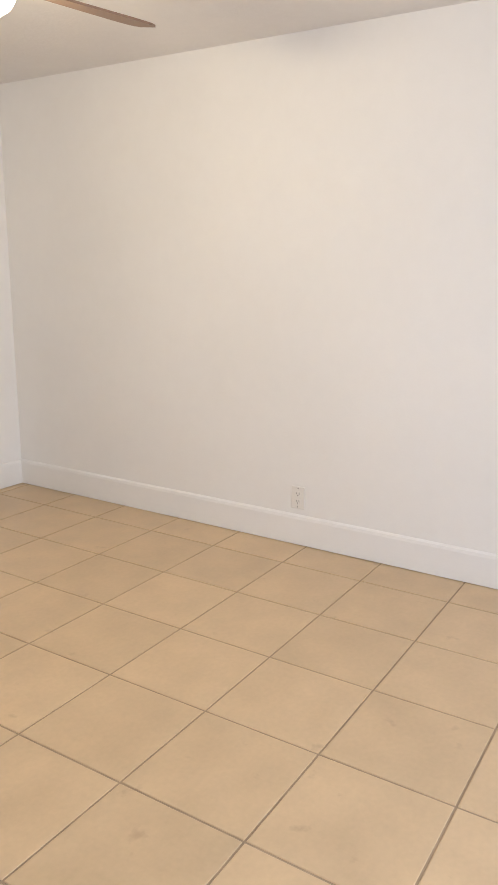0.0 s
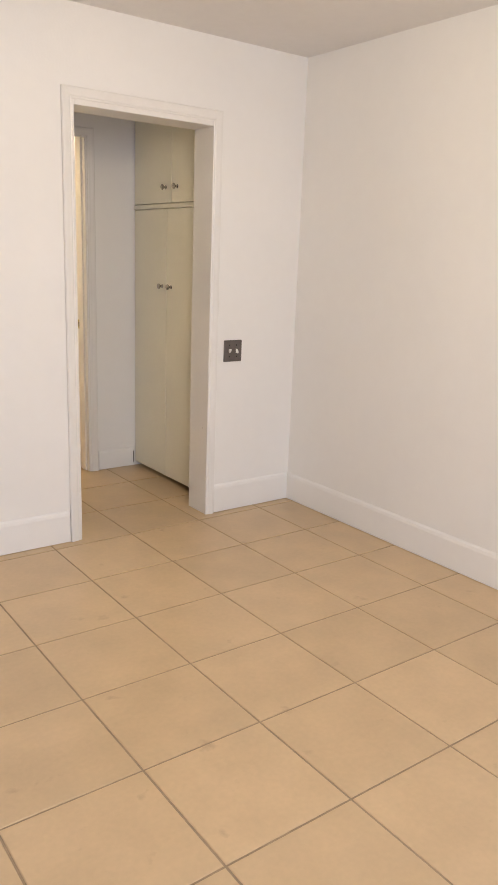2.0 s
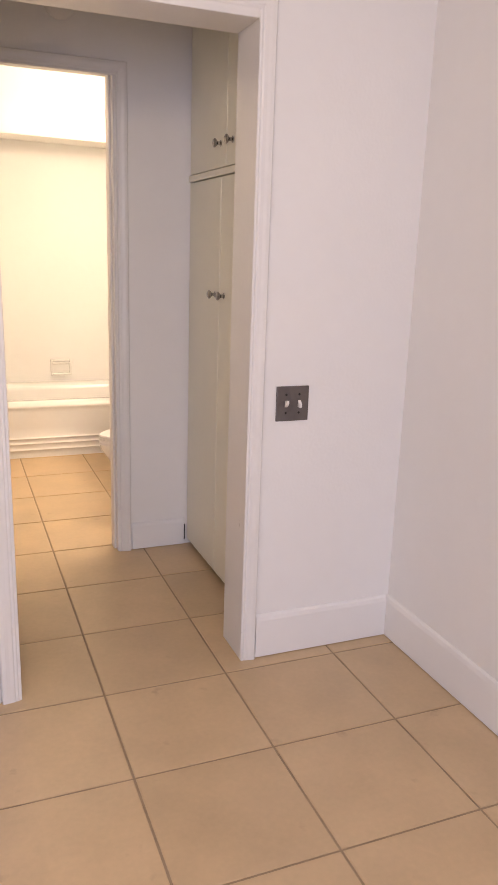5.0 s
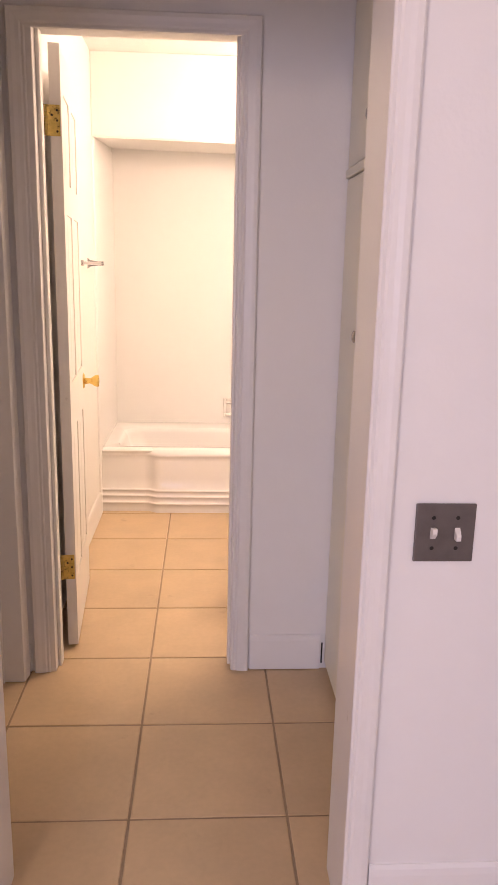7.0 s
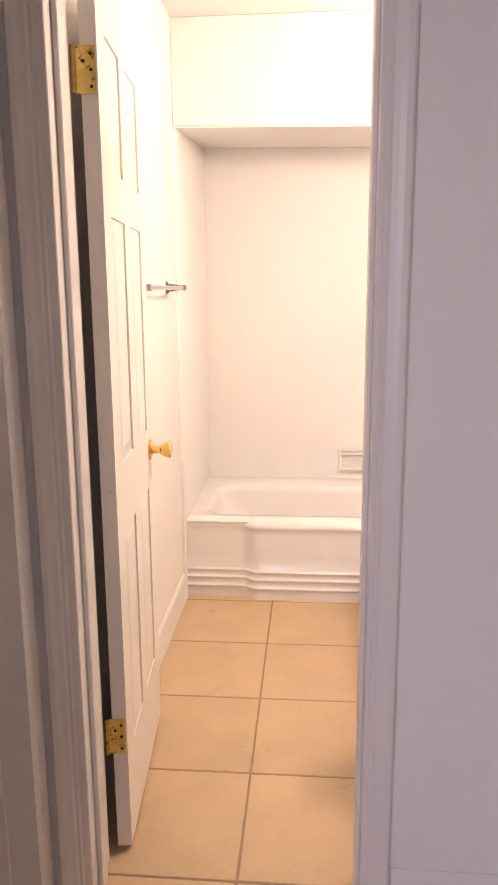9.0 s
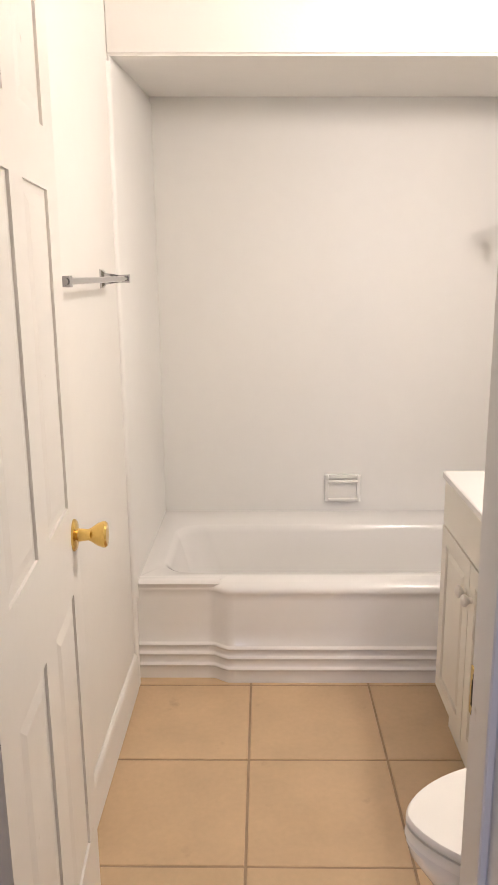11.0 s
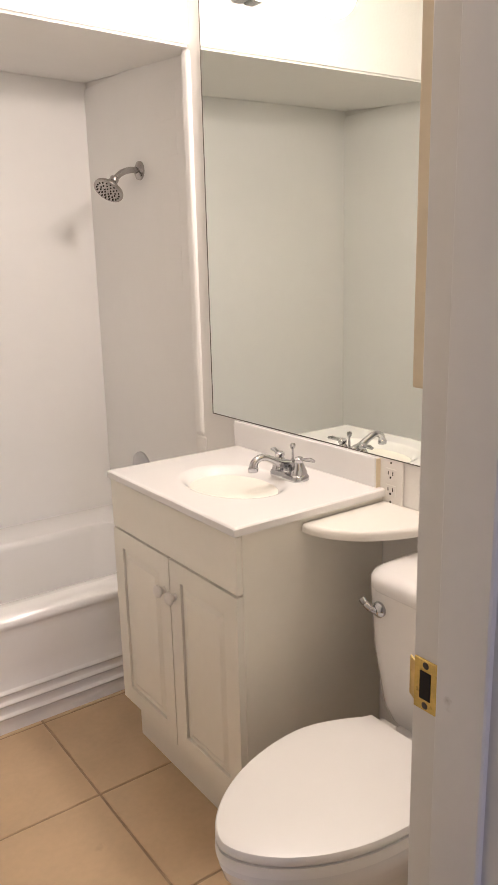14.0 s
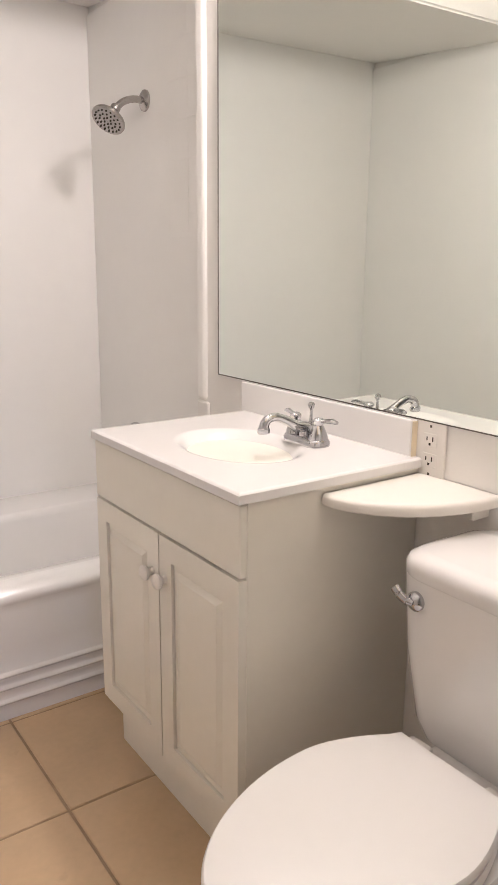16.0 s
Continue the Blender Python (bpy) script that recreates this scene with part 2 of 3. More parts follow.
# ---- structure: hall and the dark room beside it ----
structure("wall_hall_bath", boxes((-0.6, -0.338, 1.135, 1.25, 0, H), (0.306, 1.17, 1.135, 1.25, 0, H), (-0.338, 0.306, 1.135, 1.25, 2.06, H)), PAINT, "white painted wall with the bathroom doorway", "wall")
structure("wall_hall_west", boxes((-0.585, -0.42, 0.22, 0.32, 0, H), (-0.585, -0.42, 1.08, 1.135, 0, H), (-0.585, -0.42, 0.32, 1.08, 2.05, H)), PAINT, "white hall wall with a doorway to a dark room", "wall")
structure("ceiling_hall", boxes((-2.2, 1.17, 0.22, 1.4, H, H + 0.1)), CEIL, "white painted hall ceiling", "ceiling")
structure("wall_bedroom", boxes((-2.2, -0.585, 1.27, 1.4, 0, H), (-2.3, -2.2, 0.22, 1.4, 0, H)), PAINT, "plain wall of the unlit room beside the hall", "wall")
structure("floor_carpet", boxes((-2.2, -0.545, 0.22, 1.27, -0.05, 0.006)), CARPET, "dark brown carpet in the room beside the hall", "carpet")
jamb("jamb_hall_west", "scuffed white jamb of the side doorway", ((-0.6, -0.41, 1.062, 1.08, 0, 2.05), (-0.6, -0.41, 0.32, 0.338, 0, 2.05), (-0.6, -0.41, 0.338, 1.062, 2.032, 2.05)), ((-0.515, -0.475, 1.05, 1.062, 0, 2.03),))
structure("trim_hall_west", casing(0.332, 1.068, 2.038, 0.05, 0.016, lambda a, u, o: (-0.42 + o, a, u), 1), TRIM, "white moulded casing of the side doorway", "door casing")
bm = bmesh.new()
base_run(bm, (-0.42, 1.135), (-0.401, 1.135), (0, -1), 0.1)
base_run(bm, (0.349, 1.135), (0.596, 1.135), (0, -1), 0.13)
structure("baseboard_hall", bm, PAINT, "white painted hall baseboard", "baseboard")

# no real slot: a dark strip on the wall paints the gap's shade
structure("closet_gap_shade", boxes((0.6005, 0.6055, 1.1325, 1.1345, 0.02, 0.098), bevel=0.0004), DARK, "dark strip painting the shade of the gap between baseboard and closet", "gap")

# bathroom doorway
jamb("jamb_bathroom", "white painted jamb with stop strips", ((-0.338, -0.318, 1.126, 1.262, 0, 2.06), (0.282, 0.306, 1.126, 1.262, 0, 2.06), (-0.318, 0.282, 1.126, 1.262, 2.043, 2.06)),
     ((-0.318, -0.306, 1.165, 1.205, 0, 2.043), (0.272, 0.282, 1.165, 1.224, 0, 2.043), (-0.306, 0.272, 1.165, 1.205, 2.034, 2.043)))
structure("trim_bathroom_hall", casing(-0.336, 0.289, 2.026, 0.054, 0.017, lambda a, u, o: (a, 1.135 - o, u), 1), TRIM, "white moulded casing round the bathroom doorway", "door casing")

# ---- structure: bathroom ----
XL, XR, YB = -0.394, 1.016, 3.65
structure("wall_bath_west", boxes((-0.5, XL, 1.25, 3.75, 0, H)), PAINT, "white painted bathroom wall", "wall")
structure("wall_bath_east", boxes((XR, 1.17, 1.25, 2.86, 0, H), (1.067, 1.17, 2.86, 3.75, 0, H)), PAINT, "white painted bathroom wall behind the vanity", "wall")
structure("wall_bath_north", boxes((XL, 1.067, YB, 3.75, 0, H)), SURROUND, "smooth white glazed wall behind the bathtub", "wall")
structure("ceiling_bath", boxes((-0.5, 1.17, 1.25, 3.75, H, H + 0.1)), CEIL, "white bathroom ceiling", "ceiling")
bm = bmesh.new()
loft(bm, [[(x, 2.82, z), (x, 2.82, H - 0.002), (x, YB - 0.002, H - 0.002), (x, YB - 0.002, z + 0.066)] for x, z in ((XL + 0.002, 1.999), (1.065, 1.978))])
bmesh.ops.bevel(bm, geom=[e for e in bm.edges if all(v.co.z < 2.0 and v.co.y < 2.9 for v in e.verts)], offset=0.008, segments=3, affect="EDGES")
structure("soffit", bm, PAINT, "white dropped soffit over the bathtub", "soffit")
structure("alcove_lining_east", boxes((1.058, 1.067, 2.862, YB, 0.3, 2.02), bevel=0.002), SURROUND, "glazed white side panel of the tub alcove", "wall panel")
structure("alcove_lining_west", boxes((XL, XL + 0.008, 2.83, YB, 0.3, 2.04), bevel=0.002), SURROUND, "glazed white side panel of the tub alcove", "wall panel")
# rounded corner trims of the surround
bm = bmesh.new()
box(bm, 1.006, 1.066, 2.812, 2.862, 0.815, 1.976, bevel=0.016, segments=4)
structure("trim_alcove_east", bm, SURROUND, "rounded white corner trim of the tub surround", "trim")
structure("trim_alcove_lower", boxes((1.010, 1.066, 2.803, 2.862, 0.0, 0.814), bevel=0.004), PAINT, "painted corner below the surround trim", "trim")
bm = bmesh.new()
box(bm, XL - 0.02, XL + 0.012, 2.805, 2.845, 0.0, 1.985, bevel=0.01, segments=4)
structure("trim_alcove_west", bm, SURROUND, "rounded white corner trim of the tub surround", "trim")
bm = bmesh.new()
base_run(bm, (XL, 1.26), (XL, 2.80), (1, 0), 0.138)
structure("baseboard_bath", bm, PAINT, "white painted bathroom baseboard", "baseboard")

# ---- bathroom door ----
door = thing("door_1", (-0.286, 1.289, 0), "white six-panel interior door standing open", "door", kind="structure")
DW, DT, DZ0, DZ1 = 0.60, 0.035, 0.012, 2.032
# built along +y from its hinge, its room face at x = 0.016
dx, dy = -0.286, 1.289
fx1, fx0 = dx + 0.016, dx + 0.016 - DT
yA, yB_ = dy + 0.008, dy + 0.008 + DW
bm = boxes((fx0 + 0.005, fx1 - 0.005, yA, yB_, DZ0, DZ1))
cols = ((yA + 0.085, yA + 0.085 + 0.175), (yB_ - 0.085 - 0.175, yB_ - 0.085))
rows_ = ((0.25, 0.80), (0.97, 1.53), (1.63, 1.90))
bands = [(yA, cols[0][0]), (cols[0][1], cols[1][0]), (cols[1][1], yB_)]
zb = [DZ0] + [z for r in rows_ for z in r] + [DZ1]
for xa, xb in ((fx1 - 0.005, fx1), (fx0, fx0 + 0.005)):
    for a, b in bands:
        box(bm, xa, xb, a, b, DZ0, DZ1)
    for k in range(0, len(zb), 2):
        for a, b in cols:
            box(bm, xa, xb, a, b, zb[k], zb[k + 1])
slab = part("slab", bm, TRIM, door)
for a, b in cols:
    for z0, z1 in rows_:
        for xs, s in ((fx1 - 0.005, 1), (fx0 + 0.005, -1)):
            bm = bmesh.new()
            loops = [[(xs + s * h, p, q) for p, q in ((a + i, z0 + i), (b - i, z0 + i), (b - i, z1 - i), (a + i, z1 - i))] for i, h in ((0.001, 0.0), (0.014, 0.0005), (0.034, 0.0042), (0.036, 0.0042))]
            loft(bm, loops)
            part("panel", bm, TRIM, slab)
for s, xs in ((1, fx1), (-1, fx0)):
    m = Matrix.Translation((xs, yB_ - 0.048, 0.905)) @ Matrix.Rotation(radians(90 * s), 4, "Y")
    bm = bmesh.new()
    turned(bm, [(0.031, 0), (0.031, 0.003), (0.027, 0.006), (0.013, 0.009), (0.011, 0.028), (0.014, 0.034), (0.022, 0.046), (0.0255, 0.056), (0.0255, 0.060), (0.022, 0.064), (0.004, 0.066)], m, 28)
    part("door_knob", bm, BRASS, door, "polished brass door knob" if s > 0 else "", smooth=True)
part("latch_plate", boxes((fx0 + 0.005, fx1 - 0.005, yB_, yB_ + 0.0015, 0.878, 0.933)), BRASS, door)
for hz in (0.316, 1.808):
    bm = boxes((fx0 - 0.010, fx1 - 0.004, yA - 0.0025, yA - 0.0003, hz - 0.046, hz + 0.046), bevel=0.0006)
    leaf = part("hinge_leaf", bm, OLDBRASS, door, "brass hinge leaf")
    bm = bmesh.new()
    for k in range(5):
        turned(bm, [(0.0055, 0), (0.0055, 0.017)], Matrix.Translation((fx0 - 0.013, yA - 0.004, hz - 0.045 + k * 0.0182)), 12)
    part("hinge_pin", bm, OLDBRASS, leaf, smooth=True)
    for sx, sz in ((-0.013, -0.032), (-0.013, 0.03), (-0.013, 0.0), (-0.028, 0.016)):
        bm = bmesh.new()
        turned(bm, [(0.0035, 0), (0.0035, 0.0012)], Matrix.Translation((fx1 + sx, yA - 0.0025, hz + sz)) @ Matrix.Rotation(radians(90), 4, "X"), 10)
        part("screw", bm, DARK, leaf)
turn_about(door, 4.5)

# strike plates
strike = thing("strike_plate", (0.278, 1.242, 0.94), "worn brass strike plate on the door jamb", "strike plate")
bm = boxes((0.2795, 0.2818, 1.222, 1.258, 0.908, 0.965), bevel=0.0006)
loft(bm, [[(0.2795 + a, 1.257 + b, z) for a, b in ((0, 0), (0.002, 0), (0.008, 0.012), (0.006, 0.012))] for z in (0.915, 0.958)])
part("plate", bm, OLDBRASS, strike)
part("latch_hole", boxes((0.2788, 0.2794, 1.236, 1.250, 0.921, 0.952)), DARK, strike)
for z in (0.914, 0.959):
    bm = bmesh.new()
    turned(bm, [(0.004, 0), (0.0025, 0.0012)], Matrix.Translation((0.2794, 1.243, z)) @ Matrix.Rotation(radians(-90), 4, "Y"), 10)
    part("screw", bm, RUBBER, strike)
strike2 = thing("strike_plate", (-0.56, 1.06, 0.9), "small brass strike plate on the side jamb", "strike plate")
part("plate", boxes((-0.555, -0.532, 1.0595, 1.0615, 0.875, 0.93), bevel=0.0006), OLDBRASS, strike2)
part("latch_hole", boxes((-0.549, -0.538, 1.059, 1.0594, 0.888, 0.915)), DARK, strike2)

# ---- bathtub ----
tub = thing("bathtub", (0.3, 3.25, 0), "white enamelled alcove bathtub with ribbed apron", "bathtub")
RZ = 0.365
bm = bmesh.new()
x0, x1, y0, y1 = XL + 0.001, 1.058, 2.872, YB - 0.002
loops = [round_rect(x0, x1, y0 + 0.02, y1, 0.01, RZ - 0.03), round_rect(x0, x1, y0 + 0.012, y1, 0.012, RZ - 0.012), round_rect(x0, x1, y0 + 0.02, y1, 0.012, RZ - 0.003), round_rect(x0, x1, y0 + 0.032, y1, 0.02, RZ),
         round_rect(x0 + 0.075, x1 - 0.06, y0 + 0.085, y1 - 0.175, 0.10, RZ), round_rect(x0 + 0.085, x1 - 0.07, y0 + 0.095, y1 - 0.183, 0.10, RZ - 0.006),
         round_rect(x0 + 0.10, x1 - 0.08, y0 + 0.105, y1 - 0.19, 0.10, RZ - 0.03), round_rect(x0 + 0.16, x1 - 0.11, y0 + 0.135, y1 - 0.20, 0.11, 0.14),
         round_rect(x0 + 0.22, x1 - 0.14, y0 + 0.17, y1 - 0.22, 0.11, 0.085), round_rect(x0 + 0.28, x1 - 0.2, y0 + 0.22, y1 - 0.24, 0.09, 0.075)]
loft(bm, loops, caps=(False, True))
part("basin", bm, ENAMEL, tub, smooth=True)


def apron_y(x, z):
    s = min(1, max(0, (x + 0.135) / 0.06))
    s = s * s * (3 - 2 * s)
    y = 2.896 - 0.034 * s - 0.012 * (1 - z / RZ)
    for zc in (0.128, 0.093, 0.052):
        y -= 0.0075 * max(0, 1 - ((z - zc) / 0.0085) ** 2)
    if z > RZ - 0.045:
        k = (z - RZ + 0.045) / 0.045
        y += 0.022 * k * k - 0.008 * math.sin(k * math.pi)
    return y


xs_ = [x0 + (x1 - x0) * i / 60 for i in range(61)]
zs_ = sorted({0, 0.02, 0.2, 0.26, 0.3, *(zc + d for zc in (0.128, 0.093, 0.052) for d in (-0.010, -0.0075, -0.004, 0, 0.004, 0.0075, 0.010)), *(RZ - 0.045 + 0.0045 * k for k in range(11))})
bm = bmesh.new()
loft(bm, [[(x, apron_y(x, z), z if z < RZ - 0.001 else RZ + 0.0005) for z in zs_] + [(x, 2.93, RZ + 0.0005)] for x in xs_], caps=(False, False), closed=False)
part("apron", bm, ENAMEL, tub, "apron with three moulded ribs", smooth=True)

# shower fittings
shower = thing("shower", (1.058, 3.235, 1.684), "brushed nickel shower head on a bent arm", "shower")
bm = bmesh.new()
turned(bm, [(0.032, 0), (0.031, 0.006), (0.022, 0.012), (0.014, 0.015), (0.004, 0.0155)], Matrix.Translation((1.058, 3.235, 1.684)) @ Matrix.Rotation(radians(-90), 4, "Y"), 28)
part("flange", bm, NICKEL, shower, smooth=True)
arm = curve_points([(1.056, 3.235, 1.684), (1.018, 3.234, 1.684), (0.982, 3.231, 1.672), (0.952, 3.228, 1.648)], 6)
bm = bmesh.new()
tube(bm, arm, 0.0105)
part("arm", bm, NICKEL, shower, smooth=True)
hm = look((0.952, 3.228, 1.648), (0.884, 3.200, 1.562)) @ Matrix.Rotation(radians(180), 4, "X")
bm = bmesh.new()
turned(bm, [(0.012, -0.010), (0.0155, -0.006), (0.0155, 0.004), (0.013, 0.008), (0.018, 0.012), (0.024, 0.022), (0.030, 0.030), (0.041, 0.036), (0.051, 0.041), (0.053, 0.046), (0.052, 0.050), (0.048, 0.052)], hm, 32)
head = part("spray_head", bm, NICKEL, shower, smooth=True)
bm = bmesh.new()
for ring, cnt in ((0.012, 6), (0.026, 12), (0.040, 18)):
    for k in range(cnt):
        a = 2 * math.pi * k / cnt
        turned(bm, [(0.0032, 0), (0.002, 0.0025)], hm @ Matrix.Translation((ring * math.cos(a), ring * math.sin(a), 0.052)), 8)
part("nozzles", bm, DARK, head)
valve = thing("shower_valve", (1.058, 3.345, 0.575), "round chrome shower valve plate with lever", "shower valve")
vm = Matrix.Translation((1.058, 3.345, 0.578)) @ Matrix.Rotation(radians(-90), 4, "Y")
bm = bmesh.new()
turned(bm, [(0.078, 0), (0.077, 0.006), (0.065, 0.012), (0.03, 0.016), (0.004, 0.0165)], vm, 36)
part("escutcheon", bm, CHROME, valve, smooth=True)
bm = bmesh.new()
turned(bm, [(0.022, 0.014), (0.020, 0.05), (0.012, 0.056)], vm, 24)
part("handle", bm, CHROME, valve, smooth=True)

# soap dish
soap = thing("soap_dish", (0.39, YB, 0.47), "white ceramic soap dish set in the wall", "soap dish")
bm = boxes((0.312, 0.33, YB - 0.018, YB - 0.001, 0.41, 0.533), (0.449, 0.467, YB - 0.018, YB - 0.001, 0.41, 0.533), (0.33, 0.449, YB - 0.018, YB - 0.001, 0.515, 0.533), (0.33, 0.449, YB - 0.018, YB - 0.001, 0.41, 0.425), bevel=0.004, segments=2)
part("rim", bm, SOAPMAT, soap)
part("back", boxes((0.328, 0.451, YB - 0.007, YB - 0.0015, 0.42, 0.52)), SOAPMAT, soap)
part("tray", boxes((0.325, 0.454, YB - 0.034, YB - 0.004, 0.418, 0.432), bevel=0.005, segments=2), SOAPMAT, soap)
bm = bmesh.new()
tube(bm, [(0.326, YB - 0.023, 0.505), (0.453, YB - 0.023, 0.505)], 0.006, 10)
part("grip_bar", bm, SOAPMAT, soap, smooth=True)

# towel bar
bar = thing("towel_bar", (XL, 2.2, 1.37), "short chrome towel bar on the wall", "towel bar")
bm = bmesh.new()
tube(bm, [(-0.325, 1.94, 1.378), (-0.325, 2.615, 1.378)], 0.007, 12)
part("rail", bm, CHROME, bar, smooth=True)
for py in (1.955, 2.59):
    bm = bmesh.new()
    loft(bm, [[(XL + d, py - w, 1.378 - h), (XL + d, py + w, 1.378 - h), (XL + d, py + w, 1.378 + h), (XL + d, py - w, 1.378 + h)] for d, w, h in ((0.0, 0.016, 0.026), (0.005, 0.016, 0.024), (0.012, 0.011, 0.016), (0.05, 0.008, 0.010), (0.078, 0.010, 0.011))])
    part("bracket", bm, CHROME, bar)

# ---- vanity ----
VX, VY0, VY1, VZ = 0.592, 2.01, 2.603, 0.8055
vanity = thing("vanity_cabinet", (0.78, 2.28, 0), "cream two-door bathroom vanity cabinet", "vanity")
part("body", boxes((VX, XR - 0.002, VY0, VY1, 0.125, VZ), bevel=0.0015), VANITY, vanity)
part("toe_kick", boxes((0.622, XR - 0.002, VY0 + 0.003, VY1 - 0.003, 0, 0.125)), VANITY, vanity)
part("false_drawer_front", boxes((VX - 0.016, VX, VY0, VY1, 0.668, VZ - 0.004), bevel=0.002), VANITY, vanity)


def raised_door(y0, y1, z0, z1, x):
    bm = boxes((x - 0.007, x, y0, y1, z0, z1))
    f = 0.048
    d = part("cabinet_door", bm, VANITY, vanity)
    for n, r in (("rail", (y0, y1, z0, z0 + f)), ("rail", (y0, y1, z1 - f, z1)), ("stile", (y0, y0 + f, z0 + f, z1 - f)), ("stile", (y1 - f, y1, z0 + f, z1 - f))):
        part(n, boxes((x - 0.017, x - 0.007, *r)), VANITY, d)
    bm = bmesh.new()
    a, b, c, e = y0 + f, y1 - f, z0 + f, z1 - f
    loft(bm, [[(x - h, p, q) for p, q in ((a + i, c + i), (b - i, c + i), (b - i, e - i), (a + i, e - i))] for i, h in ((0.002, 0.0105), (0.008, 0.008), (0.026, 0.0165), (0.028, 0.0165))])
    part("raised_panel", bm, VANITY, d)
    return d


for y0, y1, ky in ((VY0 + 0.001, 2.299, 2.274), (2.304, VY1 - 0.001, 2.329)):
    d = raised_door(y0, y1, 0.145, 0.663, VX)
    bm = bmesh.new()
    turned(bm, [(0.009, 0), (0.0075, 0.006), (0.011, 0.011), (0.0165, 0.017), (0.0165, 0.022), (0.011, 0.027), (0.002, 0.0285)], Matrix.Translation((VX - 0.017, ky, 0.573)) @ Matrix.Rotation(radians(-90), 4, "Y"), 22)
    part("knob", bm, PLASTIC, d, "round white knob", smooth=True)

top = thing("bathroom_sink", (0.77, 2.3, 0.80), "white moulded sink top with oval basin", "sink")
TX0, TX1, TY0, TY1, TZ = 0.568, XR - 0.003, 2.002, 2.605, 0.826
CX, CY, AX, AY = 0.770, 2.297, 0.118, 0.160


def top_z(x, y):
    r = math.hypot((x - CX) / AX, (y - CY) / AY)
    edge = min(x - TX0, y - TY0, TY1 - y)
    z = TZ - 0.004 * max(0, 1 - edge / 0.006) ** 2
    if r < 1.06:
        k = min(1, (1.06 - r) / 0.78)
        z -= 0.11 * k * k * (3 - 2 * k)
    return z


nx, ny = 72, 92
bm = bmesh.new()
gx = [TX0, TX0 + 0.002, TX0 + 0.004, TX0 + 0.007] + [TX0 + 0.012 + (TX1 - TX0 - 0.012) * i / nx for i in range(nx + 1)]
gy = [TY0, TY0 + 0.002, TY0 + 0.004, TY0 + 0.007] + [TY0 + 0.012 + (TY1 - TY0 - 0.024) * i / ny for i in range(ny + 1)] + [TY1 - 0.007, TY1 - 0.004, TY1 - 0.002, TY1]
grid = [[(x, y, top_z(x, y)) for y in gy] for x in gx]
loft(bm, grid, caps=(False, False), closed=False)
for line in ([(x, TY0) for x in gx], [(x, TY1) for x in gx], [(TX0, y) for y in gy]):
    loft(bm, [[(x, y, top_z(x, y)), (x, y, 0.806)] for x, y in line], caps=(False, False), closed=False)
bmesh.ops.remove_doubles(bm, verts=bm.verts, dist=0.0002)
part("counter", bm, MARBLE, top, smooth=True)
part("underside", boxes((TX0 + 0.004, TX1, TY0 + 0.004, VY0 - 0.0005, 0.806, 0.809)), MARBLE, top)
part("backsplash", boxes((XR - 0.020, XR - 0.002, 2.021, TY1 + 0.012, TZ - 0.005, 0.9005), bevel=0.003, segments=2), MARBLE, top)
part("caulk_bead", boxes((XR - 0.019, XR - 0.004, 2.0175, 2.0208, TZ - 0.004, 0.898), bevel=0.001), CABEDGE, top, "yellowed caulk bead")
bm = bmesh.new()
turned(bm, [(0.021, 0), (0.020, 0.003), (0.012, 0.004)], Matrix.Translation((CX, CY, 0.716)), 24)
part("drain", bm, CHROME, top, smooth=True)

faucet = thing("faucet", (0.90, 2.230, TZ), "chrome two-handle centerset bathroom faucet", "faucet")
FX, FY = 0.90, 2.230
bm = bmesh.new()
loft(bm, [round_rect(FX - w, FX + w, FY - l, FY + l, w * 0.95, TZ + z, 6) for w, l, z in ((0.028, 0.079, -0.001), (0.028, 0.079, 0.012), (0.024, 0.075, 0.019), (0.02, 0.07, 0.021))])
part("base", bm, CHROME, faucet, smooth=True)
sp = curve_points([(FX, FY, TZ + 0.02), (FX - 0.004, FY, TZ + 0.042), (FX - 0.03, FY, TZ + 0.052), (FX - 0.06, FY, TZ + 0.072), (FX - 0.088, FY, TZ + 0.084), (FX - 0.110, FY, TZ + 0.076), (FX - 0.117, FY, TZ + 0.056)], 6)
bm = bmesh.new()
tube(bm, sp, [0.019 - 0.0075 * min(1, i / 18) for i in range(len(sp))], 16)
turned(bm, [(0.0135, 0), (0.0145, 0.003), (0.0145, 0.013), (0.012, 0.016)], Matrix.Translation((FX - 0.117, FY, TZ + 0.043)), 18)
part("spout", bm, CHROME, faucet, smooth=True)
for s in (-1, 1):
    hy = FY + s * 0.051
    bm = bmesh.new()
    turned(bm, [(0.024, 0), (0.022, 0.012), (0.014, 0.034), (0.011, 0.040), (0.014, 0.046), (0.014, 0.053), (0.009, 0.059), (0.002, 0.061)], Matrix.Translation((FX, hy, TZ + 0.018)), 22)
    hub = part("handle", bm, CHROME, faucet, smooth=True)
    bm = bmesh.new()
    tube(bm, [(FX, hy, TZ + 0.068), (FX + 0.004, hy + s * 0.02, TZ + 0.071), (FX + 0.008, hy + s * 0.045, TZ + 0.074), (FX + 0.01, hy + s * 0.062, TZ + 0.072)], [0.006, 0.0055, 0.0075, 0.005], 12)
    part("lever", bm, CHROME, hub, smooth=True)
bm = bmesh.new()
turned(bm, [(0.012, 0), (0.010, 0.018), (0.004, 0.03), (0.0035, 0.062), (0.007, 0.067), (0.0085, 0.075), (0.006, 0.081), (0.001, 0.083)], Matrix.Translation((FX + 0.012, FY, TZ + 0.03)), 16)
part("lift_rod", bm, CHROME, faucet, smooth=True)

faucet.scale = (0.98, 0.75, 0.78)

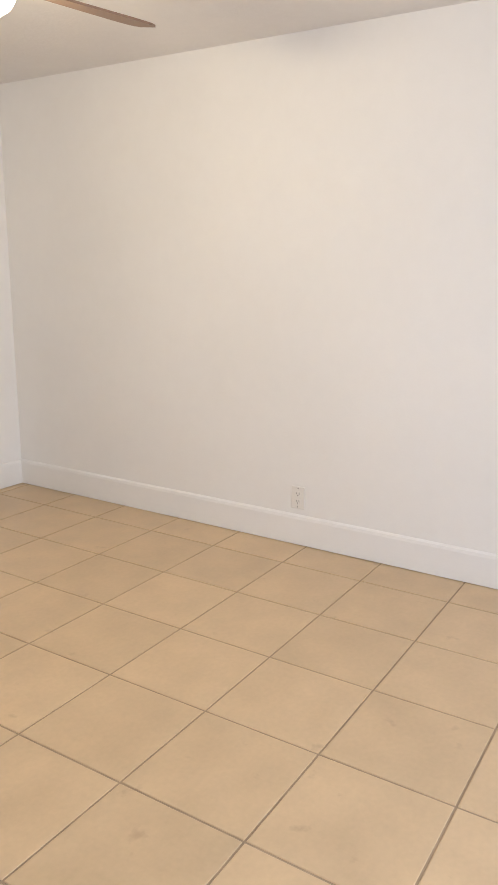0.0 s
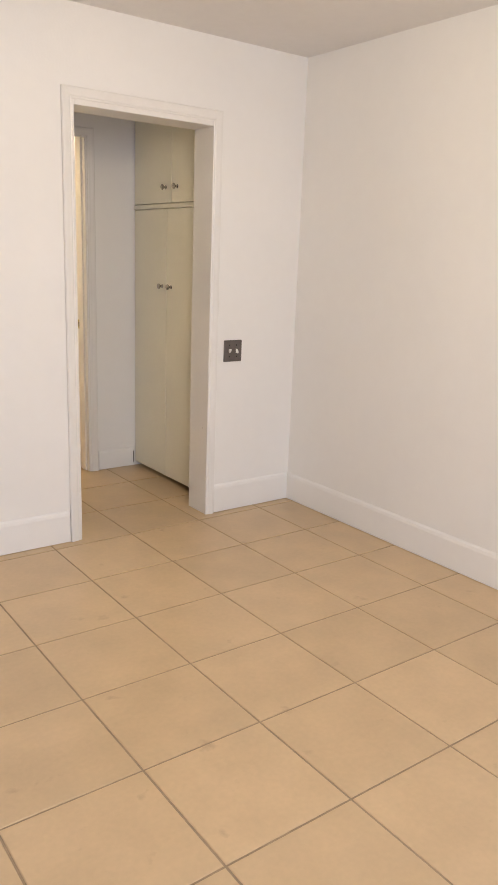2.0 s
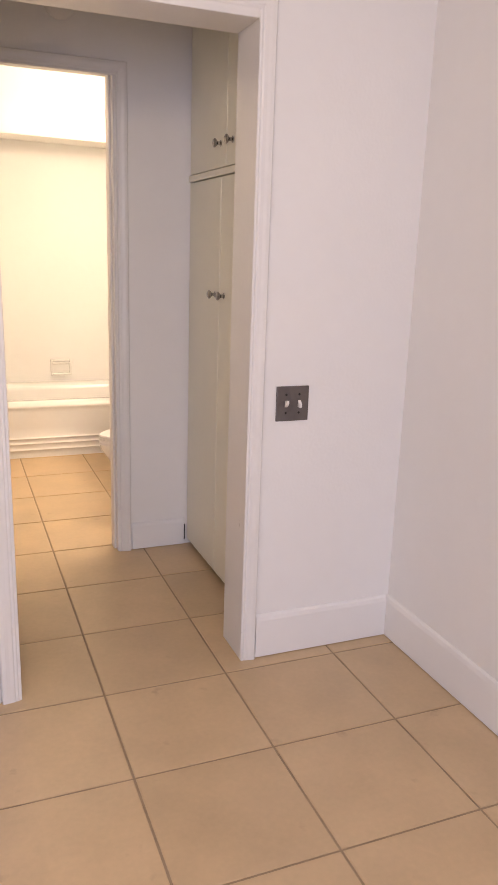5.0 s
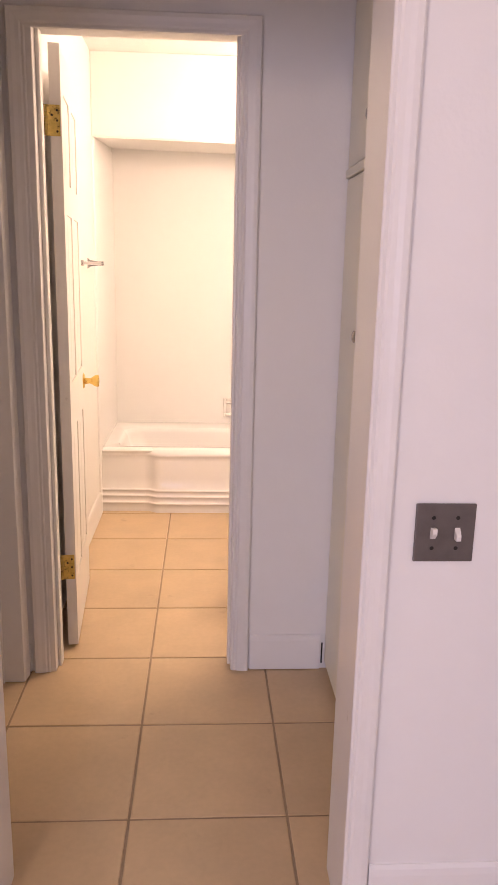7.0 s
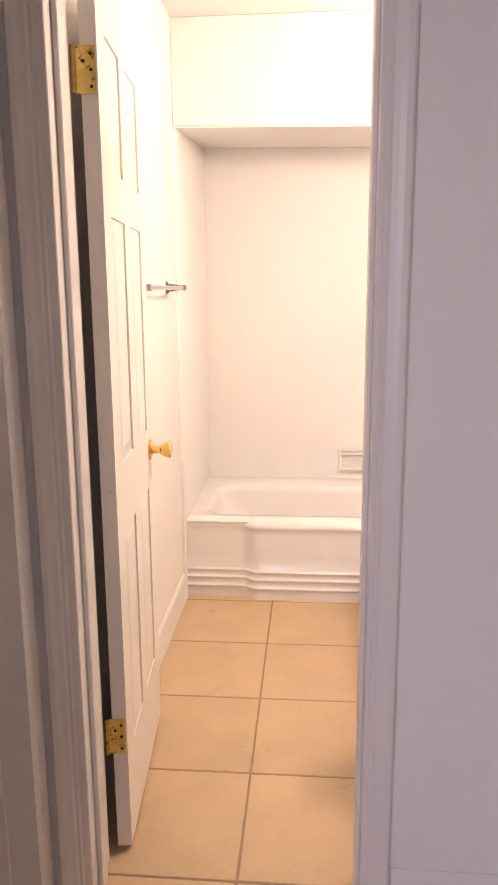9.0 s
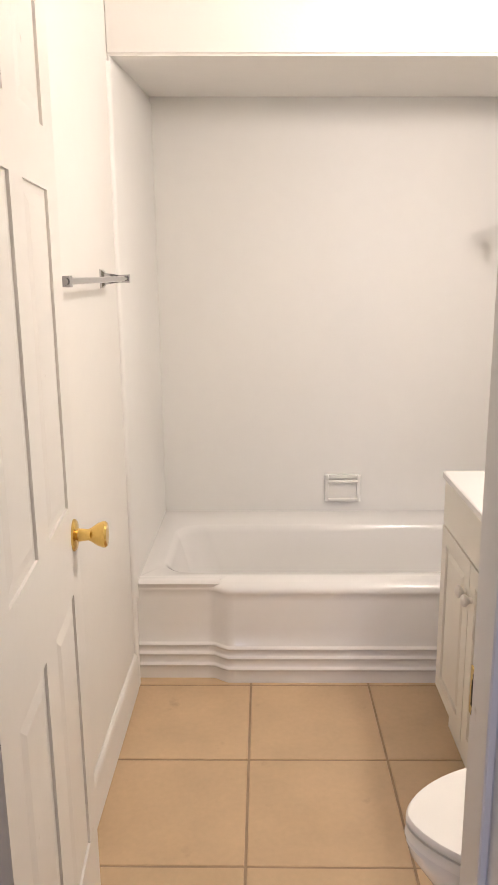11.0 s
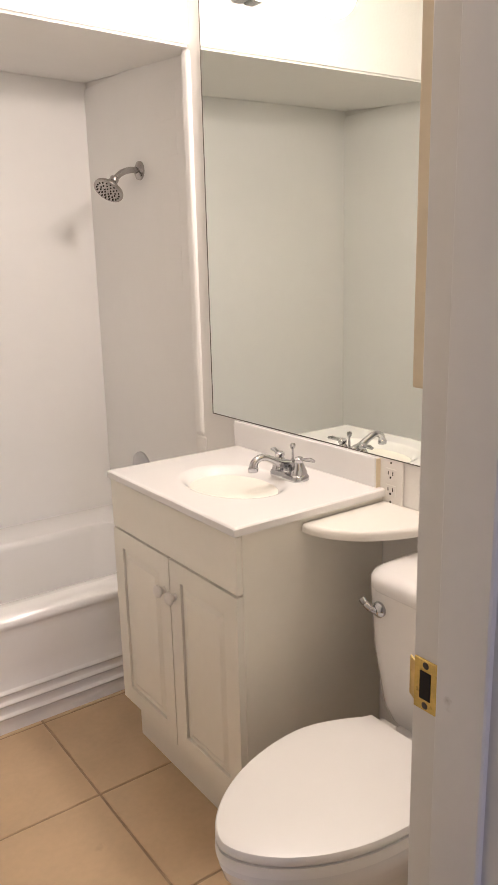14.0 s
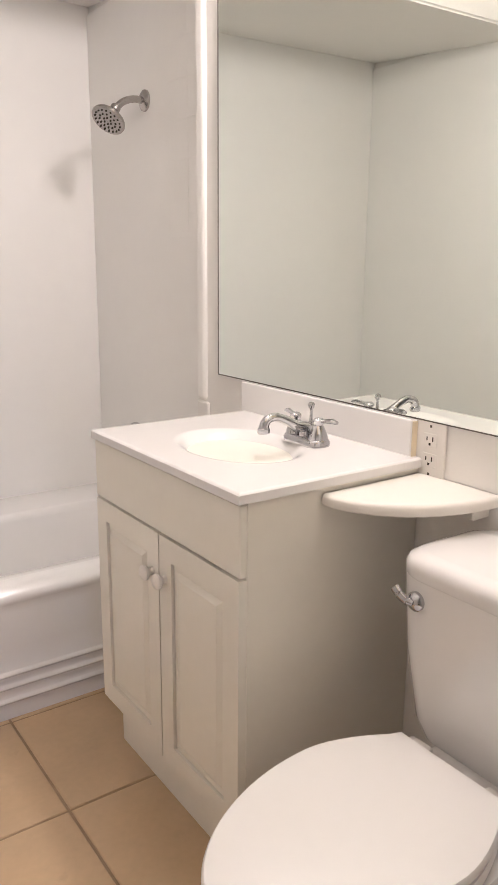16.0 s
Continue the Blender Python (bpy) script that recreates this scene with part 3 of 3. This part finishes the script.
# mirror
mirror = thing("wall_mirror", (XR, 2.0, 0.906), "large frameless wall mirror above the vanity", "mirror")
part("glass", boxes((XR - 0.006, XR - 0.001, 1.275, 2.747, 0.904, 2.16)), MIRROR, mirror)
part("edge_strip", boxes((XR - 0.0065, XR - 0.001, 2.7472, 2.7505, 0.904, 2.16), (XR - 0.0065, XR - 0.001, 1.275, 2.7505, 0.9012, 0.9038)), RUBBER, mirror, "thin dark worn mirror edge")

# vanity light
vlight = thing("vanity_light", (XR, 2.045, 2.05), "chrome bath bar light with lit globe bulbs", "wall light")
part("backplate", boxes((XR - 0.045, XR - 0.0065, 1.62, 2.545, 2.014, 2.105), bevel=0.01, segments=3), CHROME, vlight)
for by in BULBS:
    bm = bmesh.new()
    turned(bm, [(0.026, 0), (0.024, 0.008), (0.02, 0.022), (0.023, 0.03), (0.021, 0.044), (0.016, 0.048)], look((XR - 0.043, by, 2.045), (0.90, by, 1.99)) @ Matrix.Rotation(radians(180), 4, "X"), 20)
    sock = part("socket", bm, CHROME, vlight, smooth=True)
    bm = bmesh.new()
    bmesh.ops.create_uvsphere(bm, u_segments=24, v_segments=14, radius=0.047, matrix=Matrix.Translation((0.90, by, 1.99)))
    g = part("globe_bulb", bm, GLOBE2, sock, "glowing frosted globe bulb", smooth=True)
    g.visible_shadow = False

# outlet beside the backsplash
outlet = thing("electrical_outlet", (XR, 1.991, 0.845), "white duplex outlet with cover plate", "outlet")


def outlet_parts(parent, put):
    """put maps (out, across, up) into the room."""
    def slab_(o0, o1, a0, a1, u0, u1, bev=0.0):
        b = boxes((o0, o1, a0, a1, u0, u1), bevel=bev)
        for v in b.verts:
            v.co = put(*v.co)
        return b
    part("cover_plate", slab_(0.0005, 0.006, -0.037, 0.037, -0.058, 0.058, 0.002), PLASTIC, parent)
    for u in (-0.02, 0.02):
        f = part("receptacle", slab_(0.006, 0.0075, -0.017, 0.017, u - 0.014, u + 0.014, 0.0007), PLASTIC, parent)
        part("slot", slab_(0.0076, 0.008, -0.0085, -0.006, u - 0.002, u + 0.008), DARK, f)
        part("slot", slab_(0.0076, 0.008, 0.006, 0.0085, u - 0.001, u + 0.007), DARK, f)
        part("slot", slab_(0.0076, 0.008, -0.0025, 0.0025, u - 0.010, u - 0.005), DARK, f)
    for u in (-0.048, 0.048):
        part("screw", slab_(0.006, 0.0068, -0.0025, 0.0025, u - 0.0025, u + 0.0025), RUBBER, parent)


outlet_parts(outlet, lambda o, a, u: Vector((XR - o, 1.983 + a, 0.845 + u)))
outlet2 = thing("electrical_outlet", (1.061, -1.97, 0.246), "white painted outlet low on the blank wall", "outlet")
outlet_parts(outlet2, lambda o, a, u: Vector((1.061 - o, -1.97 + a, 0.25 + u)))

# corner shelf
shelf = thing("corner_shelf", (XR, 1.98, 0.79), "cream quarter-round shelf beside the vanity", "shelf")
bm = bmesh.new()
SXR, SYR = 0.262, 0.193
outline = lambda k, z: [(XR - 0.001, 2.006, z)] + [(XR - 0.001 - (SXR - k) * math.cos(radians(a)), 2.006 - (SYR - k) * math.sin(radians(a)), z) for a in [i * 90 / 24 for i in range(25)]]
loft(bm, [outline(0.006, 0.771), outline(0.001, 0.774), outline(0, 0.78), outline(0.001, 0.788), outline(0.004, 0.7925), outline(0.009, 0.7945), outline(0.012, 0.7938), outline(0.016, 0.7938)])
part("board", bm, SHELFMAT, shelf, smooth=True)
bm = boxes((XR - 0.05, XR - 0.001, 1.835, 1.85, 0.748, 0.771), bevel=0.003)
part("bracket", bm, SHELFMAT, shelf)

# ---- toilet ----
toilet = thing("toilet", (0.6, 1.685, 0), "white two-piece toilet with its lid closed", "toilet")
TC = 1.685
TK = 1.668


def egg(x_front, x_back, half, back_half, z, n=40):
    """The outline of a seat: round in front, drawn in at the back."""
    cx = x_front + (x_back - x_front) * 0.645
    pts = []
    for k in range(n + 1):
        a = radians(90 + 180 * k / n)
        pts.append((cx + (cx - x_front) * math.cos(a) , TC + half * math.copysign(abs(math.sin(a)) ** 1.22, math.sin(a)), z))
    m = 8
    lower = []
    for k in range(1, m + 1):
        t = k / m
        w = half + (back_half - half) * t ** 1.7
        w += 0.006 if k == m else 0
        lower.append((cx + (x_back - cx) * t, TC - w, z))
    upper = [(p[0], 2 * TC - p[1], z) for p in reversed(lower)]
    return pts + lower + upper


bm = bmesh.new()
loft(bm, [egg(0.310, 0.762, 0.162, 0.1, 0.406), egg(0.306, 0.764, 0.165, 0.102, 0.411), egg(0.306, 0.764, 0.165, 0.102, 0.418), egg(0.310, 0.762, 0.162, 0.1, 0.4235), egg(0.32, 0.752, 0.15, 0.088, 0.426)])
part("lid", bm, LIDMAT, toilet, smooth=True)
bm = bmesh.new()
loft(bm, [egg(0.305, 0.76, 0.166, 0.1, 0.384), egg(0.308, 0.762, 0.166, 0.102, 0.389), egg(0.308, 0.762, 0.166, 0.102, 0.399), egg(0.306, 0.76, 0.165, 0.1, 0.404)])
part("seat", bm, LIDMAT, toilet, smooth=True)
bm = bmesh.new()
bowl = [(0.40, 0.80, 0.105, 0.11, 0.0), (0.40, 0.80, 0.105, 0.11, 0.03), (0.42, 0.80, 0.095, 0.10, 0.06), (0.43, 0.80, 0.09, 0.095, 0.14), (0.40, 0.80, 0.115, 0.105, 0.22), (0.345, 0.80, 0.142, 0.115, 0.30), (0.315, 0.80, 0.16, 0.12, 0.345), (0.308, 0.82, 0.166, 0.125, 0.37), (0.314, 0.82, 0.162, 0.122, 0.381)]
loft(bm, [egg(*b) for b in bowl])
part("bowl", bm, PORCELAIN, toilet, smooth=True)
part("tank_shelf", boxes((0.775, XR - 0.02, TK - 0.11, TK + 0.11, 0.30, 0.385), bevel=0.015, segments=3), PORCELAIN, toilet, smooth=True)
bm = bmesh.new()
loft(bm, [round_rect(0.825 - a, XR - 0.012, TK - w, TK + w, r, z) for a, w, r, z in ((-0.02, 0.130, 0.05, 0.372), (0.0, 0.152, 0.05, 0.384), (0.012, 0.165, 0.05, 0.42), (0.025, 0.180, 0.045, 0.55), (0.032, 0.188, 0.045, 0.692))])
tank = part("tank", bm, PORCELAIN, toilet, smooth=True)
bm = bmesh.new()
loft(bm, [round_rect(0.789 + k, XR - 0.008, TK - 0.190 + k, TK + 0.190 - k, 0.055 - k * 0.5, z) for k, z in ((0.004, 0.688), (0.0, 0.694), (0.0, 0.712), (0.005, 0.722), (0.018, 0.730), (0.03, 0.732))])
part("tank_lid", bm, PORCELAIN, toilet, smooth=True)
bm = bmesh.new()
turned(bm, [(0.017, 0), (0.017, 0.006), (0.012, 0.012), (0.003, 0.014)], Matrix.Translation((0.794, TK + 0.135, 0.652)) @ Matrix.Rotation(radians(-90), 4, "Y"), 20)
lev = part("flush_lever", bm, CHROME, tank, "chrome flush lever", smooth=True)
bm = bmesh.new()
tube(bm, curve_points([(0.783, TK + 0.135, 0.652), (0.775, TK + 0.144, 0.656), (0.772, TK + 0.155, 0.662), (0.771, TK + 0.166, 0.671)], 4), [0.0065 + 0.0002 * k for k in range(13)], 12)
for v in bm.verts:
    v.co.x = 0.774 + (v.co.x - 0.774) * 0.8
part("lever_arm", bm, CHROME, tank, smooth=True)
for s in (-1, 1):
    part("hinge_cap", boxes((0.762, 0.79, TC + s * 0.075 - 0.02, TC + s * 0.075 + 0.02, 0.384, 0.412), bevel=0.007, segments=3), LIDMAT, toilet, smooth=True)

# shallow cabinet on the wall beside the doorway
wallcab = thing("wall_cabinet", (0.5, 1.25, 1.221), "shallow cream wall cabinet beside the doorway", "cabinet")
part("body", boxes((0.354, 0.76, 1.2505, 1.313, 1.221, 2.25), bevel=0.002), CABEDGE, wallcab)
part("door", boxes((0.350, 0.765, 1.315, 1.335, 1.224, 2.247), bevel=0.003, segments=2), CABEDGE, wallcab)

# ---- hall closet ----
closet = thing("hall_closet", (0.85, 0.68, 0), "cream built-in hall closet with flush doors", "closet")
part("carcass", boxes((0.632, 1.165, 0.224, 1.131, 0.03, H - 0.004), (0.76, 1.165, 0.224, 1.131, 0.0, 0.03)), CABPAINT, closet)
part("rail", boxes((0.606, 0.632, 0.224, 1.131, 1.642, 1.667), bevel=0.003), CABPAINT, closet)
part("header", boxes((0.612, 0.632, 0.224, 1.131, 2.30, H - 0.004)), CABPAINT, closet)
for nm, z0, z1, kz in (("upper_door", 1.671, 2.295, 1.757), ("lower_door", 0.03, 1.638, 1.196)):
    seam, reach = (0.685, 0.064) if nm == "upper_door" else (0.731, 0.052)
    for y0, y1, ky in ((0.228, seam - 0.002, seam - reach), (seam + 0.002, 1.127, seam + reach)):
        d = part(nm, boxes((0.612, 0.631, y0, y1, z0, z1), bevel=0.003, segments=2), CABPAINT, closet)
        bm = bmesh.new()
        turned(bm, [(0.012, 0), (0.0065, 0.004), (0.006, 0.012), (0.012, 0.017), (0.0165, 0.022), (0.0165, 0.026), (0.011, 0.030), (0.002, 0.031)], Matrix.Translation((0.612, ky, kz)) @ Matrix.Rotation(radians(-90), 4, "Y"), 20)
        part("knob", bm, NICKEL, d, "round metal knob", smooth=True)

# smoke alarm over the bathroom doorway
alarm = thing("smoke_alarm", (0.085, 1.135, 2.255), "round white smoke alarm above the doorway", "smoke alarm")
am = Matrix.Translation((0.085, 1.135, 2.262)) @ Matrix.Rotation(radians(90), 4, "X")
bm = bmesh.new()
turned(bm, [(0.062, 0), (0.062, 0.012), (0.056, 0.022), (0.05, 0.028), (0.03, 0.033), (0.003, 0.034)], am, 36)
part("cover", bm, PLASTIC, alarm, smooth=True)

# ---- light switch ----
switch = thing("light_switch", (0.634, 0.065, 0.896), "dark bronze double toggle switch plate", "light switch")
part("plate", boxes((0.577, 0.691, 0.0585, 0.0645, 0.839, 0.953), bevel=0.002, segments=2), PLATE, switch)
for sx in (0.611, 0.657):
    part("slot", boxes((sx - 0.006, sx + 0.006, 0.0575, 0.0586, 0.882, 0.910)), PLATE, switch)
    bm = bmesh.new()
    loft(bm, [[(sx - w, y, 0.896 - h + dz), (sx + w, y, 0.896 - h + dz), (sx + w, y, 0.896 + h + dz), (sx - w, y, 0.896 + h + dz)] for w, h, y, dz in ((0.005, 0.011, 0.0575, 0), (0.0045, 0.006, 0.046, 0.006 if sx < 0.63 else -0.006), (0.004, 0.004, 0.044, 0.007 if sx < 0.63 else -0.007))])
    part("toggle", bm, PLASTIC, switch, "white toggle")
    for z in (0.866, 0.926):
        bm = bmesh.new()
        turned(bm, [(0.004, 0), (0.003, 0.0012)], Matrix.Translation((sx, 0.0585, z)) @ Matrix.Rotation(radians(90), 4, "X"), 12)
        part("screw", bm, DARK, switch)

# ---- ceiling fan ----
fan = thing("ceiling_fan", (-0.47, -1.64, H), "ceiling fan with wooden blades and lit globe", "ceiling fan")
fm = Matrix.Translation((-0.47, -1.64, 0))
bm = bmesh.new()
turned(bm, [(0.07, H), (0.065, H - 0.03), (0.02, H - 0.045), (0.03, H - 0.05), (0.03, 2.33), (0.09, 2.32), (0.105, 2.30), (0.105, 2.22), (0.09, 2.205), (0.05, 2.20), (0.05, 2.195)], fm, 32)
part("motor", bm, OLDBRASS, fan, smooth=True)
bm = bmesh.new()
turned(bm, [(0.05, 2.202), (0.085, 2.20), (0.115, 2.19), (0.12, 2.17), (0.105, 2.145), (0.07, 2.12), (0.03, 2.111), (0.002, 2.11)], fm, 32)
g = part("globe", bm, GLOBE, fan, "lit frosted glass globe", smooth=True)
g.visible_shadow = False
for k in range(3):
    rot = fm @ Matrix.Rotation(radians(120 * k - 12), 4, "Z")
    bm = bmesh.new()
    loft(bm, [[rot @ Vector((r, -w, 2.225 - w * 0.2 - 0.004)), rot @ Vector((r, w, 2.225 + w * 0.2 - 0.004)), rot @ Vector((r, w, 2.225 + w * 0.2 + 0.004)), rot @ Vector((r, -w, 2.225 - w * 0.2 + 0.004))] for r, w in ((0.17, 0.045), (0.2, 0.055), (0.57, 0.07), (0.63, 0.066), (0.66, 0.045))])
    part("blade", bm, BLADE, fan)
    bm = bmesh.new()
    loft(bm, [[rot @ Vector((r, -w, 2.215)), rot @ Vector((r, w, 2.215)), rot @ Vector((r, w, 2.222)), rot @ Vector((r, -w, 2.222))] for r, w in ((0.09, 0.012), (0.15, 0.015), (0.22, 0.035))])
    part("blade_arm", bm, OLDBRASS, fan)

# ---- floors: grout bed and tiles ----
S, G = 0.405, 0.0068
floor = structure("floor", boxes((-3.4, 1.17, -5.3, 0.23, -0.06, -0.003), (-0.545, 1.17, 0.23, 3.0, -0.06, -0.003)), GROUT, "square tan ceramic tile floor with dark grout", "floor")


def tile_mesh(w, d):
    bm = bmesh.new()
    c = 0.0022
    loft(bm, [[(x, y, z) for x, y in ((-a, -b), (a, -b), (a, b), (-a, b))] for a, b, z in ((w / 2, d / 2, -0.008), (w / 2, d / 2, -0.0018), (w / 2 - c * 0.4, d / 2 - c * 0.4, -0.0006), (w / 2 - c, d / 2 - c, 0))])
    return mesh_of("tile", bm, TILE)


MESHES = {}
# x and y limits: living room, its north edge, hall and bathroom (the tiles run on under the walls)
for lx0, lx1, ly0, ly1 in ((-3.3, 1.061, -5.2, 0.0), (-3.3, -0.545, 0.0, 0.065), (-0.545, 1.061, 0.0, 2.90)):
    for i in range(math.floor(lx0 / S), math.ceil(lx1 / S)):
        for j in range(math.floor(ly0 / S), math.ceil(ly1 / S)):
            a0, a1 = max(lx0, i * S + (G / 2)), min(lx1, (i + 1) * S - G / 2)
            b0, b1 = max(ly0, j * S + (G / 2)), min(ly1, (j + 1) * S - G / 2)
            if a1 - a0 < 0.012 or b1 - b0 < 0.012:
                continue
            key = (round(a1 - a0, 4), round(b1 - b0, 4))
            if key not in MESHES:
                MESHES[key] = tile_mesh(*key)
            t = new("tile", MESHES[key])
            t.parent = floor
            t.location = ((a0 + a1) / 2, (b0 + b1) / 2, random.uniform(-0.0003, 0.0002))
            t.rotation_euler = (random.uniform(-0.0008, 0.0008), random.uniform(-0.0008, 0.0008), 0)

# glazed wall tiles at the front of the alcove's side panel
lining = bpy.data.objects["alcove_lining_east"]
bm = bmesh.new()
loft(bm, [[(0.0 - o, y, z) for y, z in ((-a, -a), (a, -a), (a, a), (-a, a))] for o, a in ((0.0, 0.0537), (0.0003, 0.0537), (0.0006, 0.0533))])
wt = mesh_of("wall_tile", bm, SPLASHTILE)
for r in range(6):
    for c in range(2):
        t = new("wall_tile", wt)
        t.parent = lining
        t.location = (1.0575 + random.uniform(-0.0003, 0.0003), 2.925 + c * 0.108, 1.33 + r * 0.108)
